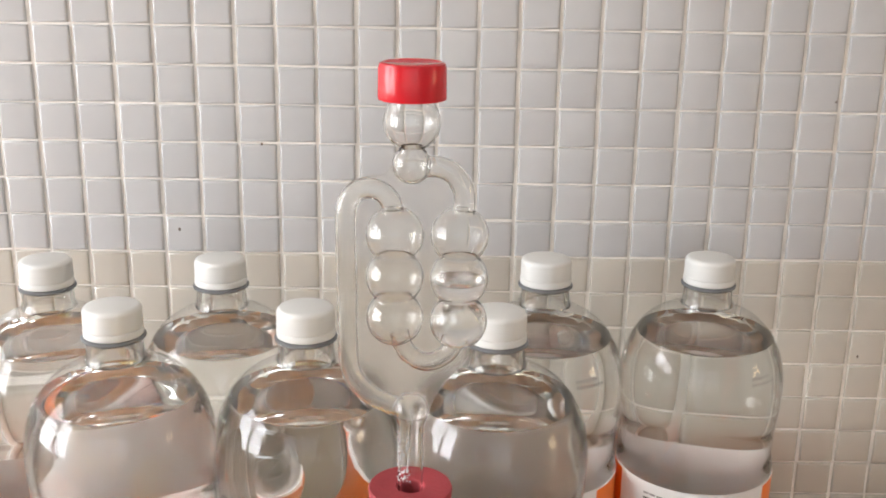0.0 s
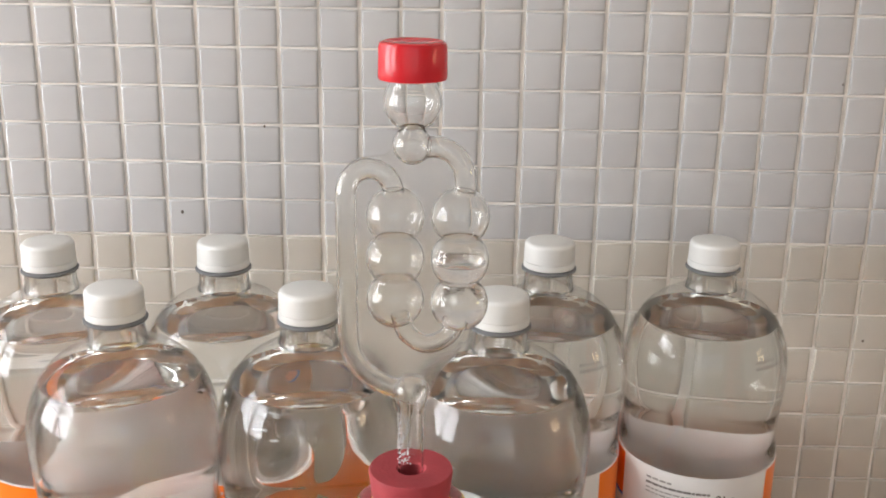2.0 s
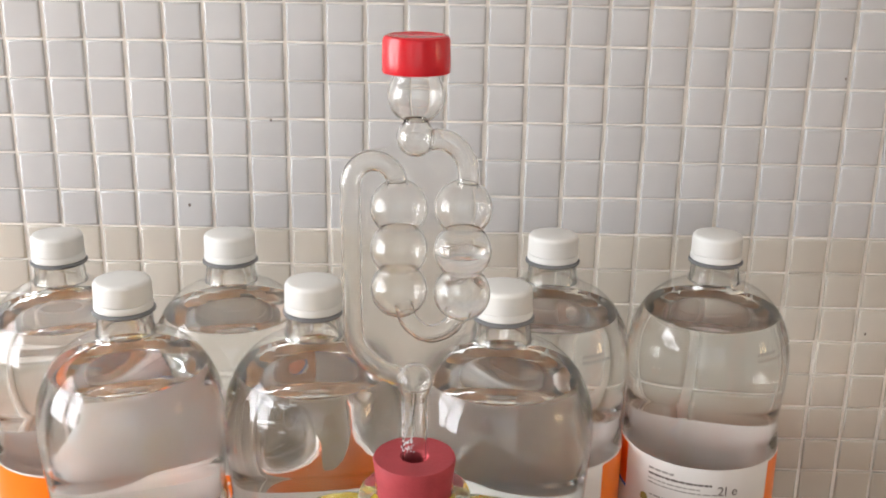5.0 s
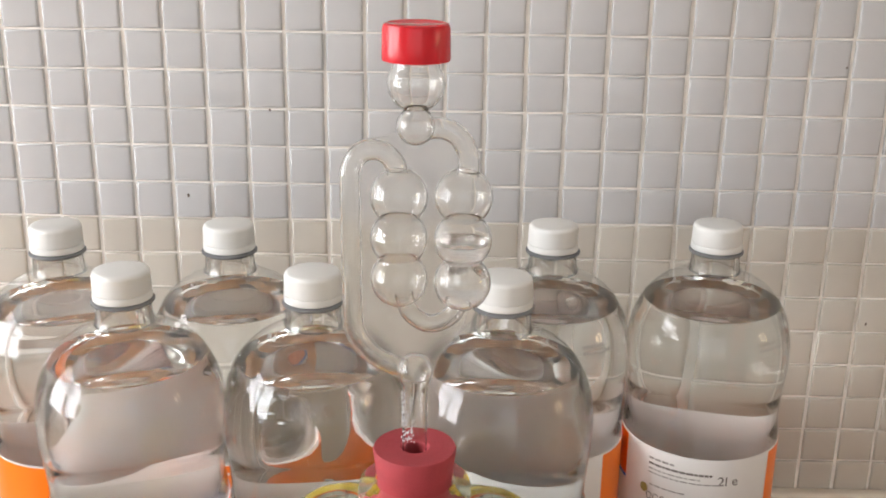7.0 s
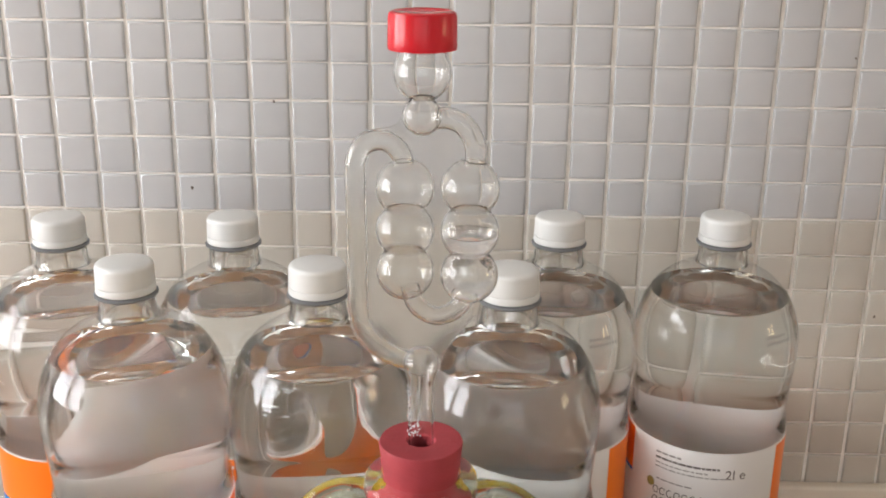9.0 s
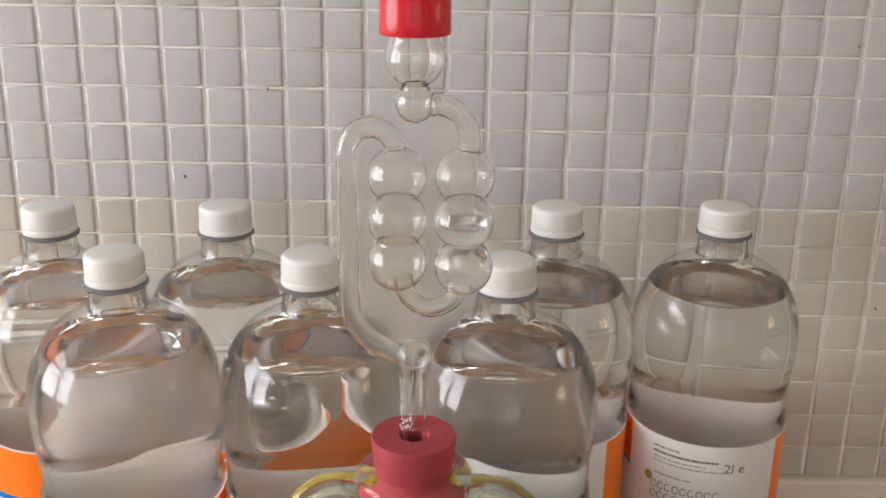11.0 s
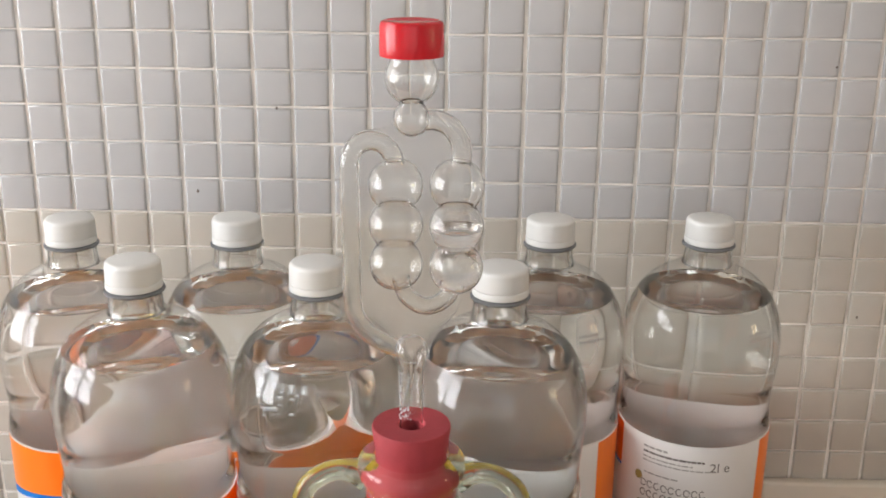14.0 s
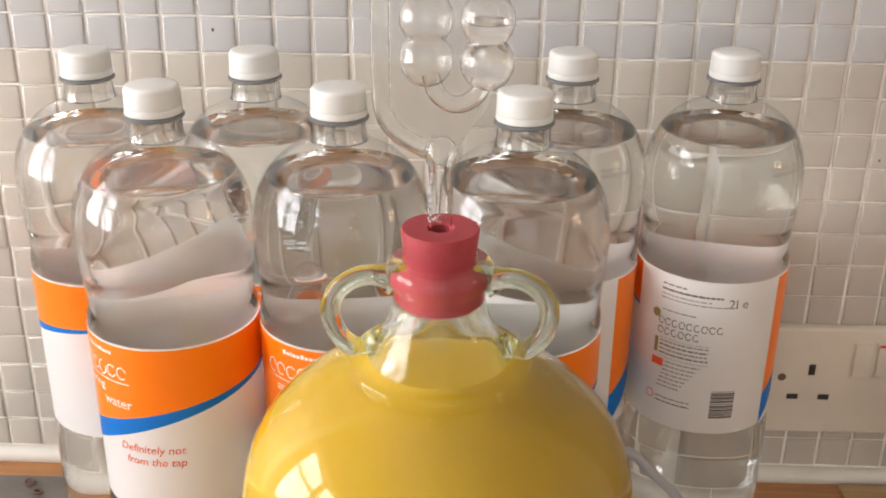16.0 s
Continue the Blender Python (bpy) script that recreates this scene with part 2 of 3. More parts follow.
def tube(bm, path, radius, seg=20, ends=True, flip=False):
    """Sweep a circle along a path of points; radius is a number or one for each point."""
    pts = [Vector(p) for p in path]
    rad = radius if isinstance(radius, (list, tuple)) else [radius] * len(pts)
    side = None
    rings = []
    for i, p in enumerate(pts):
        d = (pts[min(i + 1, len(pts) - 1)] - pts[max(i - 1, 0)]).normalized()
        if side is None:
            side = d.orthogonal().normalized()
        side = (side - d * side.dot(d)).normalized()
        up = d.cross(side)
        rings.append([bm.verts.new(p + rad[i] * (side * math.cos(2 * math.pi * k / seg) + up * math.sin(2 * math.pi * k / seg))) for k in range(seg)])
    for a, b in zip(rings, rings[1:]):
        for k in range(seg):
            f = [a[k], a[(k + 1) % seg], b[(k + 1) % seg], b[k]]
            if flip:
                f.reverse()
            bm.faces.new(f)
    if ends:
        bm.faces.new(rings[0][::-1] if not flip else rings[0])
        bm.faces.new(rings[-1] if not flip else rings[-1][::-1])
    return bm


def box(bm, lo, hi, bevel=0.0, seg=2):
    made = bmesh.ops.create_cube(bm, size=1.0)["verts"]
    lo, hi = Vector(lo), Vector(hi)
    for v in made:
        v.co = Vector([(lo[i] + hi[i]) / 2 + v.co[i] * (hi[i] - lo[i]) for i in range(3)])
    if bevel:
        edges = list({e for v in made for e in v.link_edges})
        bmesh.ops.bevel(bm, geom=edges, offset=bevel, segments=seg, affect="EDGES", profile=0.5)
    return bm


def ball(bm, c, r, seg=24, scale=(1, 1, 1), flip=False):
    made = bmesh.ops.create_uvsphere(bm, u_segments=seg, v_segments=seg // 2, radius=r)["verts"]
    for v in made:
        v.co = Vector([v.co[i] * scale[i] + c[i] for i in range(3)])
    if flip:
        bmesh.ops.reverse_faces(bm, faces=list({f for v in made for f in v.link_faces}))
    return bm


def structure(name, bm, mat, label, smooth=False):
    return tagged(part(name, bm, mat, None, "", smooth), label, kind="structure")


# ---- the room ----
B = bmesh.new
structure("floor", box(B(), (ROOM_L, ROOM_B, FLOOR_Z - 0.1), (ROOM_R, 0.12, FLOOR_Z)), FLOOR, "plain brown floor of the kitchen")
structure("ceiling", box(B(), (ROOM_L - 0.2, ROOM_B - 0.2, CEIL_Z), (ROOM_R + 0.2, 0.2, CEIL_Z + 0.1)), CEIL, "plain white painted ceiling")


def wall_with_window(name, m, a0, a1, win, label):
    """A wall 0.16 m thick with an opening; it runs along its own x from a0 to a1, and its room side is at y 0."""
    bm = B()
    y0, y1, z0, z1 = win
    box(bm, (a0, 0, FLOOR_Z), (y0, 0.16, CEIL_Z))
    box(bm, (y1, 0, FLOOR_Z), (a1, 0.16, CEIL_Z))
    box(bm, (y0, 0, FLOOR_Z), (y1, 0.16, z0))
    box(bm, (y0, 0, z1), (y1, 0.16, CEIL_Z))
    ob = structure(name, bm, WALL, label)
    ob.matrix_world = m
    return ob


def window(name, m, win):
    """A casement with one upright and one cross bar, set in the middle of its wall."""
    y0, y1, z0, z1 = win
    w = tagged(new(name), "white painted casement window with glazing bars", kind="structure")
    w.matrix_world = m
    n, d0, d1 = 0.045, 0.05, 0.11
    bm = B()
    box(bm, (y0, d0, z0), (y0 + n, d1, z1), 0.004)
    box(bm, (y1 - n, d0, z0), (y1, d1, z1), 0.004)
    box(bm, (y0 + n, d0, z0), (y1 - n, d1, z0 + n), 0.004)
    box(bm, (y0 + n, d0, z1 - n), (y1 - n, d1, z1), 0.004)
    part("window_frame", bm, WHITE_PAINT, w)
    y, zb = (y0 + y1) / 2, z0 + (z1 - z0) * 0.62
    part("mullion", box(B(), (y - 0.035, d0 + 0.005, z0 + n), (y + 0.035, d1 - 0.005, z1 - n), 0.004), WHITE_PAINT, w)
    for a, b in ((y0 + n, y - 0.035), (y + 0.035, y1 - n)):
        part("glazing_bar", box(B(), (a, d0 + 0.008, zb - 0.018), (b, d1 - 0.008, zb + 0.018), 0.004), WHITE_PAINT, w)
    part("window_sill", box(B(), (y0 - 0.03, -0.10, z0 - 0.03), (y1 + 0.03, d0, z0), 0.006), WHITE_PAINT, w)


LEFT = pose(ROOM_L, 0, 0, 0, 0, 90)      # its x runs along the world's y, its y to the outside
RIGHT = pose(ROOM_R, 0, 0, 0, 0, -90)    # its x runs against the world's y
WIN2_OWN = (-WIN2[1], -WIN2[0], WIN2[2], WIN2[3])
wall_with_window("wall_left", LEFT, ROOM_B, 0.0, WIN1, "plain painted wall with a window")
wall_with_window("wall_right", RIGHT, 0.0, -ROOM_B, WIN2_OWN, "plain painted wall with a window")
# the back wall's opening and casement are added round the fill lamp
BACK = pose(0, ROOM_B, 0, 0, 0, 180)     # its x runs against the world's x
FILL_WIN_OWN = (-FILL_WIN[1], -FILL_WIN[0], FILL_WIN[2], FILL_WIN[3])
wall_with_window("wall_back", BACK, -ROOM_R - 0.16, -ROOM_L + 0.16, FILL_WIN_OWN, "plain painted wall with a wide opening added for fill light")
window("window_1", LEFT, WIN1)
window("window_2", RIGHT, WIN2_OWN)
window("window_3", BACK, FILL_WIN_OWN)

worktop = structure("worktop", box(B(), (ROOM_L, -0.62, -0.04), (ROOM_R, 0.0, 0.0), 0.002), OAK, "oiled brown wooden kitchen worktop", True)
structure("base_unit", box(B(), (ROOM_L, -0.58, FLOOR_Z), (ROOM_R, -0.02, -0.041)), WHITE_PAINT, "plain white cupboard front under the worktop")

# ---- the bottles ----
BODY = [(0.0, 0.006), (0.012, 0.005), (0.024, 0.0012), (0.030, 0.0), (0.037, 0.002), (0.0425, 0.008), (0.0455, 0.018), (0.0470, 0.032), (0.0474, 0.05),
        (0.0474, 0.085), (0.0470, 0.100), (0.0464, 0.107), (0.0463, 0.130), (0.0463, 0.165), (0.0463, 0.205), (0.0464, 0.214), (0.0458, 0.219),
        (0.0450, 0.2225), (0.0449, 0.2270), (0.0453, 0.2330), (0.0461, 0.2420), (0.0469, 0.2520), (0.0474, 0.2610), (0.0473, 0.2685), (0.0463, 0.2765),
        (0.0438, 0.2853), (0.0390, 0.2945), (0.0318, 0.3025), (0.0240, 0.3075), (0.0178, 0.3100), (0.0146, 0.3125), (0.0138, 0.3165), (0.0137, 0.3228)]
BODY = [(p.x, p.y) for p in smooth_profile([(r, z, 0) for r, z in BODY], 3)]
BODY[0] = (0.0, BODY[0][1])


def radius_at(z):
    for (r0, z0), (r1, z1) in zip(BODY, BODY[1:]):
        if z0 <= z <= z1 and z1 > z0 and z > 0.02:
            return r0 + (r1 - r0) * (z - z0) / (z1 - z0)
    return 0.046


def on_side(a, z, off):
    """A point on the bottle's side at the angle a (degrees, 0 in front, positive to the right) and the height z."""
    r = radius_at(z) + off
    return (r * math.sin(radians(a)), -r * math.cos(radians(a)), z)


def sheet(a0, a1, low, high, off, rows=4, step=3.0):
    """A thin sheet on the side between two angles and two heights (numbers or functions of the angle)."""
    low_f = low if callable(low) else (lambda a: low)
    high_f = high if callable(high) else (lambda a: high)
    bm = B()
    n = max(2, int((a1 - a0) / step) + 1)
    grid = []
    for k in range(n):
        a = a0 + (a1 - a0) * k / (n - 1)
        grid.append([bm.verts.new(on_side(a, low_f(a) + (high_f(a) - low_f(a)) * j / (rows - 1), off)) for j in range(rows)])
    for p, q in zip(grid, grid[1:]):
        for j in range(rows - 1):
            if (p[j].co - p[j + 1].co).length > 1e-7 or (q[j].co - q[j + 1].co).length > 1e-7:
                bm.faces.new([p[j], q[j], q[j + 1], p[j + 1]])
    return bm


def on_label(bm_flat, a, z, off):
    """Wrap flat artwork (metres, x along, y up) round the side, its origin at the angle a and the height z."""
    for v in bm_flat.verts:
        v.co = on_side(a + math.degrees(v.co.x / 0.0465), z + v.co.y, off + v.co.z)
    return bm_flat


def flat_bar(bm, x0, x1, y0, y1):
    n = max(1, int((x1 - x0) / 0.002))
    for k in range(n):
        xa, xb = x0 + (x1 - x0) * k / n, x0 + (x1 - x0) * (k + 1) / n
        bm.faces.new([bm.verts.new((x, y, 0)) for x, y in ((xa, y0), (xb, y0), (xb, y1), (xa, y1))])
    return bm


def flat_ring(bm, cx, cy, rx, ry, w, a0=0, a1=360, n=22):
    prev = None
    for k in range(n + 1):
        a = radians(a0 + (a1 - a0) * k / n)
        c = (bm.verts.new((cx + rx * math.cos(a), cy + ry * math.sin(a), 0)), bm.verts.new((cx + (rx - w) * math.cos(a), cy + (ry - w) * math.sin(a), 0)))
        if prev:
            bm.faces.new([prev[0], c[0], c[1], prev[1]])
        prev = c
    return bm


def lettering(text, size, shear=0.0):
    """Flat letters as a bmesh, centred."""
    cu = bpy.data.curves.new("lettering", "FONT")
    cu.body, cu.size, cu.shear, cu.align_x, cu.align_y, cu.resolution_u = text, size, shear, "CENTER", "CENTER", 3
    ob = new("lettering", cu)
    bpy.context.view_layer.update()
    me = ob.evaluated_get(bpy.context.evaluated_depsgraph_get()).to_mesh()
    bm = B()
    bm.from_mesh(me)
    bpy.data.objects.remove(ob)
    bpy.data.curves.remove(cu)
    return bm


WHITE_HALF = 60.0            # half the white back panel's angle
SPAN = 360 - 2 * WHITE_HALF  # the printed front's angle
LABEL_LO, LABEL_HI = 0.108, 0.2125


def swoop(a):
    """Lower edge of the orange band at the angle a, from the white panel's right edge round to its left edge."""
    u = min(1, max(0, (a - WHITE_HALF) / SPAN))
    return 0.130 + 0.0495 * (1 - (1 - u) ** 2.2) + 0.004 * u


def stripe(a):
    u = min(1, max(0, (a - WHITE_HALF) / SPAN))
    return swoop(a) - (0.020 * (1 - u) ** 1.6 + 0.002)


def water_mesh(level):
    """The water inside, a little within the wall, with a meniscus round its level."""
    prof = [(max(0.0, r - 0.0005), z + 0.0006) for r, z in BODY if z < level - 0.004 or r < 0.03 and z < 0.1]
    prof = [p for i, p in enumerate(prof) if i == 0 or p[1] < 0.02 or p[1] > 0.012]
    r = radius_at(level) - 0.0005
    prof += [(radius_at(level - 0.002) - 0.0005, level - 0.002), (r, level + 0.0006), (r - 0.0007, level + 0.0003), (r - 0.0016, level - 0.0005),
             (r - 0.003, level - 0.0011), (r - 0.006, level - 0.0014), (r * 0.5, level - 0.0015), (0.0, level - 0.0015)]
    bm = lathe(B(), prof, 96)
    bmesh.ops.recalc_face_normals(bm, faces=bm.faces)
    return bm


def knurled(i, z):
    return -0.00028 if 0.3292 < z < 0.3382 and i % 2 else 0.0


def dents(i, z):
    """Almond-shaped grip dents round the waist of the wall, 120 steps round."""
    c = max(0.0, math.cos(2 * math.pi * i * 9 / 120))
    return -0.0011 * c ** 4 * math.exp(-((z - 0.2375) / 0.0075) ** 2)


def bottle(m, label, level=0.2935):
    b = thing("water_bottle", m, label, "bottle", "two-litre water bottles")
    part("body", lathe(B(), BODY, 120, knurl=dents), PET, b, "clear thin plastic")
    part("neck", lathe(B(), [(0.0150, 0.3118), (0.0141, 0.3145), (0.0138, 0.3190), (0.0136, 0.3228), (0.0116, 0.3228), (0.0112, 0.3160), (0.0122, 0.3118), (0.0150, 0.3118)], 72), NECKPET, b, "thick clear neck").visible_shadow = False
    part("water", water_mesh(level), WATER, b, "clear still water").visible_shadow = False
    part("neck_ring", lathe(B(), [(0.0137, 0.3226), (0.0150, 0.3228), (0.0156, 0.3234), (0.0156, 0.3242), (0.0150, 0.3247), (0.0137, 0.3250)], 72), NECK, b, "clear flange with its shade put in as dark grey")
    part("neck_bead", lathe(B(), [(0.0145, 0.3120), (0.0153, 0.3125), (0.0155, 0.3131), (0.0153, 0.3137), (0.0141, 0.3142)], 72), PET, b)
    cap = part("cap", lathe(B(), [(0.0136, 0.3291), (0.0142, 0.3289), (0.0144, 0.3294), (0.0142, 0.3375), (0.0139, 0.3387), (0.0131, 0.3397), (0.0118, 0.3401), (0.0, 0.3402)], 200, knurl=knurled), CAP_WHITE, b, "ribbed white screw cap")
    part("tamper_band", lathe(B(), [(0.0137, 0.3252), (0.0145, 0.3253), (0.0146, 0.3258), (0.0146, 0.3281), (0.0144, 0.3287), (0.0137, 0.3288)], 96), CAP_WHITE, cap)
    lab = part("label", sheet(-180, 180, LABEL_LO, LABEL_HI, 0.00015, rows=6), PAPER, b, "white film wrap label")
    a0, a1 = WHITE_HALF, WHITE_HALF + SPAN
    part("orange_band", sheet(a0, a1, swoop, LABEL_HI - 0.0012, 0.00030, rows=5), ORANGE, lab, "orange printed band")
    part("blue_stripe", sheet(a0, a1, stripe, swoop, 0.00032, rows=3), BLUE, lab, "tapering blue printed stripe")
    mid = a0 + 0.36 * SPAN
    # front: a pale brand mark as plain rounded shapes, a word below it, a handwritten line on the white
    bm = B()
    x = -0.017
    for w, h in ((0.0022, 0.0026), (0.002, 0.0018), (0.0008, 0.0026), (0.002, 0.0018), (0.0018, 0.0018), (0.002, 0.0026), (0.002, 0.0018), (0.0016, 0.0018), (0.0018, 0.0018)):
        flat_bar(bm, x, x + w, 0.0, h)
        x += w + 0.0006
    part("small_brand_mark", on_label(bm, mid + 9, 0.2055, 0.00052), INK_WHITE, lab, "row of small pale shapes", False)
    bm = B()
    for k, (tall, a) in enumerate(((1.6, 0), (1.0, 0), (1.0, 40), (1.5, 80), (1.0, 40), (1.0, 10))):
        flat_ring(bm, -0.019 + 0.0072 * k, 0.0, 0.0033, 0.0038 * (1.0 if tall < 1.2 else 1.15), 0.0007, a, a + 300)
    flat_bar(bm, -0.020, 0.021, -0.0064, -0.0058)
    part("large_brand_mark", on_label(bm, mid, 0.1955, 0.00052), INK_WHITE, lab, "row of pale outlined loops", False)
    part("word", on_label(lettering("spring", 0.0075), mid - 8, 0.1845, 0.00052), INK_WHITE, lab, "pale printed word", False)
    part("word", on_label(lettering("water", 0.0085), mid + 14, 0.1765, 0.00052), INK_WHITE, lab, "pale printed word", False)
    part("slogan", on_label(lettering("Definitely not", 0.0068, 0.15), mid + 36, 0.1500, 0.00035), INK_RED, lab, "red handwritten line", False)
    part("slogan", on_label(lettering("from the tap", 0.0068, 0.15), mid + 38, 0.1422, 0.00035), INK_RED, lab, "red handwritten line", False)
    # back: small print as bars, a barcode, a badge
    rnd = random.Random(5)

    def print_bars(x0, x1, y, h, mat, gap=0.0008):
        bm = B()
        x = x0
        while x < x1:
            w = rnd.uniform(0.0015, 0.0045)
            flat_bar(bm, x, min(x + w, x1), y, y + h)
            x += w + gap
        part("small_print", on_label(bm, 0, 0, 0.00035), mat, lab, "", False)

    print_bars(-0.028, -0.012, 0.2050, 0.0012, INK_PALE)
    print_bars(-0.028, 0.010, 0.2015, 0.0013, INK_GREY, 0.0005)
    for k in range(2):
        print_bars(-0.028, 0.004 + 0.012 * k, 0.1985 - 0.0026 * k, 0.0007, INK_PALE)
    part("volume_mark", on_label(lettering("2l e", 0.0085), 24, 0.1985, 0.00035), INK_GREY, lab, "dark printed volume", False)
    bm = flat_ring(B(), -0.0305, 0.1845, 0.0028, 0.0030, 0.0028)
    part("round_mark", on_label(bm, 0, 0, 0.00035), INK_GOLD, lab, "olive round mark", False)
    print_bars(-0.0265, -0.004, 0.1880, 0.0008, INK_PALE)
    bm = B()
    for k in range(9):
        flat_ring(bm, -0.0265 + 0.0046 * k, 0.1808, 0.0020, 0.0025, 0.00055, 30 * (k % 3), 330)
    part("source_mark", on_label(bm, 0, 0, 0.00035), INK_GREY, lab, "row of dark rounded shapes", False)
    bm = B()
    for k in range(6):
        flat_ring(bm, -0.0265 + 0.0046 * k, 0.1742, 0.0020, 0.0025, 0.00055, 30 * (k % 3), 330)
    part("source_mark", on_label(bm, 0, 0, 0.00035), INK_GREY, lab, "row of dark rounded shapes", False)
    bm = B()
    flat_bar(bm, -0.030, -0.0275, 0.158, 0.1685)
    part("product_picture", on_label(bm, 0, 0, 0.00035), INK_GOLD, lab, "", False)
    for k in range(4):
        print_bars(-0.0262, 0.005, 0.1668 - 0.0028 * k, 0.0009, INK_GREY if k in (1, 3) else INK_PALE)
    bm = flat_bar(B(), -0.027, 0.0055, 0.1560, 0.15625)
    flat_bar(bm, -0.027, 0.0055, 0.1690, 0.16925)
    part("table_rule", on_label(bm, 0, 0, 0.00035), INK_PALE, lab, "", False)
    bm = flat_bar(B(), -0.031, -0.0225, 0.1492, 0.1545)
    part("badge", on_label(bm, 0, 0, 0.00035), INK_RED, lab, "red badge", False)
    for k in range(7):
        print_bars(-0.021 - 0.0008 * k, 0.001 - 0.002 * k, 0.1530 - 0.0029 * k, 0.0008, INK_PALE)
    bm = flat_ring(B(), -0.0300, 0.1275, 0.0030, 0.0032, 0.0006)
    part("round_mark", on_label(bm, 0, 0, 0.00035), INK_RED, lab, "red ring mark", False)
    for k in range(2):
        print_bars(-0.0255, -0.003, 0.1275 - 0.003 * k, 0.0009, INK_GREY if k else INK_PALE)
    z = 0.1195
    while z < 0.1385:
        h = rnd.choice((0.0004, 0.0006, 0.0010, 0.0014))
        part("barcode_line", on_label(flat_bar(B(), 0.0095, 0.0245, z, z + h), 0, 0, 0.00035), INK_GREY, lab, "", False)
        z += h + rnd.choice((0.0003, 0.0005, 0.0007))
    # date code on the shoulder
    bm = B()
    for row, n in ((0.0, 8), (-0.0034, 10)):
        for k in range(n):
            if rnd.random() < 0.85:
                flat_bar(bm, -0.010 + 0.0021 * k, -0.0089 + 0.0021 * k, row, row + 0.0017)
    part("date_code", on_label(bm, 50, 0.281, 0.0004), INK_PALE, b, "faint dotted date code", False)
    return b


BOTTLES = [
    # x, y, turn of the label, words
    (-0.2165, -0.0830, -283.0, "clear plastic water bottle with orange and white label by the wall"),
    (-0.1205, -0.0760, -150.0, "clear plastic water bottle with frosty droplets, by the wall"),
    (0.0640, -0.0670, -18.0, "clear plastic water bottle with its printed back turned outward"),
    (0.1590, -0.0610, -14.0, "full plastic water bottle showing white back label and barcode"),
    (-0.1568, -0.1560, -190.0, "full plastic water bottle showing orange band and red slogan"),
    (-0.0621, -0.1535, -172.0, "clear plastic water bottle with orange label beside the demijohn"),
    (0.0326, -0.1560, -178.0, "clear plastic water bottle with orange label behind the demijohn"),
]
first = bottle(pose(BOTTLES[0][0], BOTTLES[0][1], 0.0, 0, 0, BOTTLES[0][2]), BOTTLES[0][3])
for bx, by, turn, words in BOTTLES[1:]:
    tagged(copy_thing(first, pose(bx, by, 0.0, 0, 0, turn)), words)

# fine gas bubbles clinging inside one bottle
rnd = random.Random(8)
cloudy = [o for o in bpy.data.objects if o.get("label", "").startswith("clear plastic water bottle with frosty")][0]
bm = B()
for _ in range(420):
    a, z = rnd.uniform(60, 240), rnd.uniform(0.222, 0.286)
    bmesh.ops.create_icosphere(bm, subdivisions=1, radius=rnd.uniform(0.00022, 0.00048), matrix=Matrix.Translation(on_side(a, z, 0.0)))
part("bubbles", bm, BUBBLE, cloudy, "fine clinging gas bubbles")

# ---- the demijohn ----
JX, JY = -0.0050, -0.2970
OUTER = [(0.0, 0.008), (0.03, 0.006), (0.060, 0.0), (0.072, 0.003), (0.079, 0.012), (0.0832, 0.030), (0.0842, 0.080), (0.0842, 0.150), (0.0842, 0.188), (0.0836, 0.202),
         (0.0816, 0.2150), (0.0776, 0.2272), (0.0710, 0.2378), (0.0630, 0.2462), (0.0550, 0.2526), (0.0470, 0.2576), (0.0405, 0.2606), (0.0370, 0.2620), (0.0364, 0.2630), (0.0373, 0.2642), (0.0374, 0.2656), (0.0362, 0.2670), (0.0318, 0.2682), (0.0282, 0.2718), (0.0245, 0.2770), (0.0212, 0.2825),
         (0.0192, 0.2885), (0.0182, 0.2942), (0.0190, 0.2990), (0.0208, 0.3022), (0.0213, 0.3056), (0.0204, 0.3086), (0.0180, 0.3099)]
outer = [(p.x, p.y) for p in smooth_profile([(r, z, 0) for r, z in OUTER], 3)]
outer[0] = (0.0, outer[0][1])
INNER = [(0.0148, 0.3097), (0.0136, 0.3079), (0.0131, 0.3029), (0.0127, 0.2959), (0.0128, 0.2905), (0.0148, 0.2850), (0.0192, 0.2785), (0.0232, 0.2725), (0.0262, 0.2680), (0.0300, 0.2640), (0.0380, 0.2595), (0.0455, 0.2550), (0.0535, 0.2500), (0.0615, 0.2436),
         (0.0692, 0.2358), (0.0757, 0.2258), (0.0796, 0.2140), (0.0816, 0.2014), (0.0822, 0.1880), (0.0822, 0.0300), (0.0780, 0.0150), (0.0600, 0.0060), (0.0, 0.0110)]
inner = [(p.x, p.y) for p in smooth_profile([(r, z, 0) for r, z in INNER], 3)]
inner[-1] = (0.0, inner[-1][1])
jar = thing("demijohn", pose(JX, JY, 0), "clear glass demijohn full of cloudy yellow liquid", "demijohn")
part("jar", lathe(B(), outer + inner, 96), JARGLASS, jar, "thick clear glass with a ridge round its neck").visible_shadow = False
LEVEL = 0.2682
liq = [(0.0, LEVEL), (0.012, LEVEL)] + [(r + 0.0003, z) for r, z in inner if 0.02 < z < LEVEL - 0.0005] + [(0.0782, 0.0150), (0.0600, 0.0058), (0.0, 0.0105)]
bm = lathe(B(), liq, 96)
bmesh.ops.recalc_face_normals(bm, faces=bm.faces)
part("liquid", bm, MUST, jar, "opaque yellow fermenting liquid")
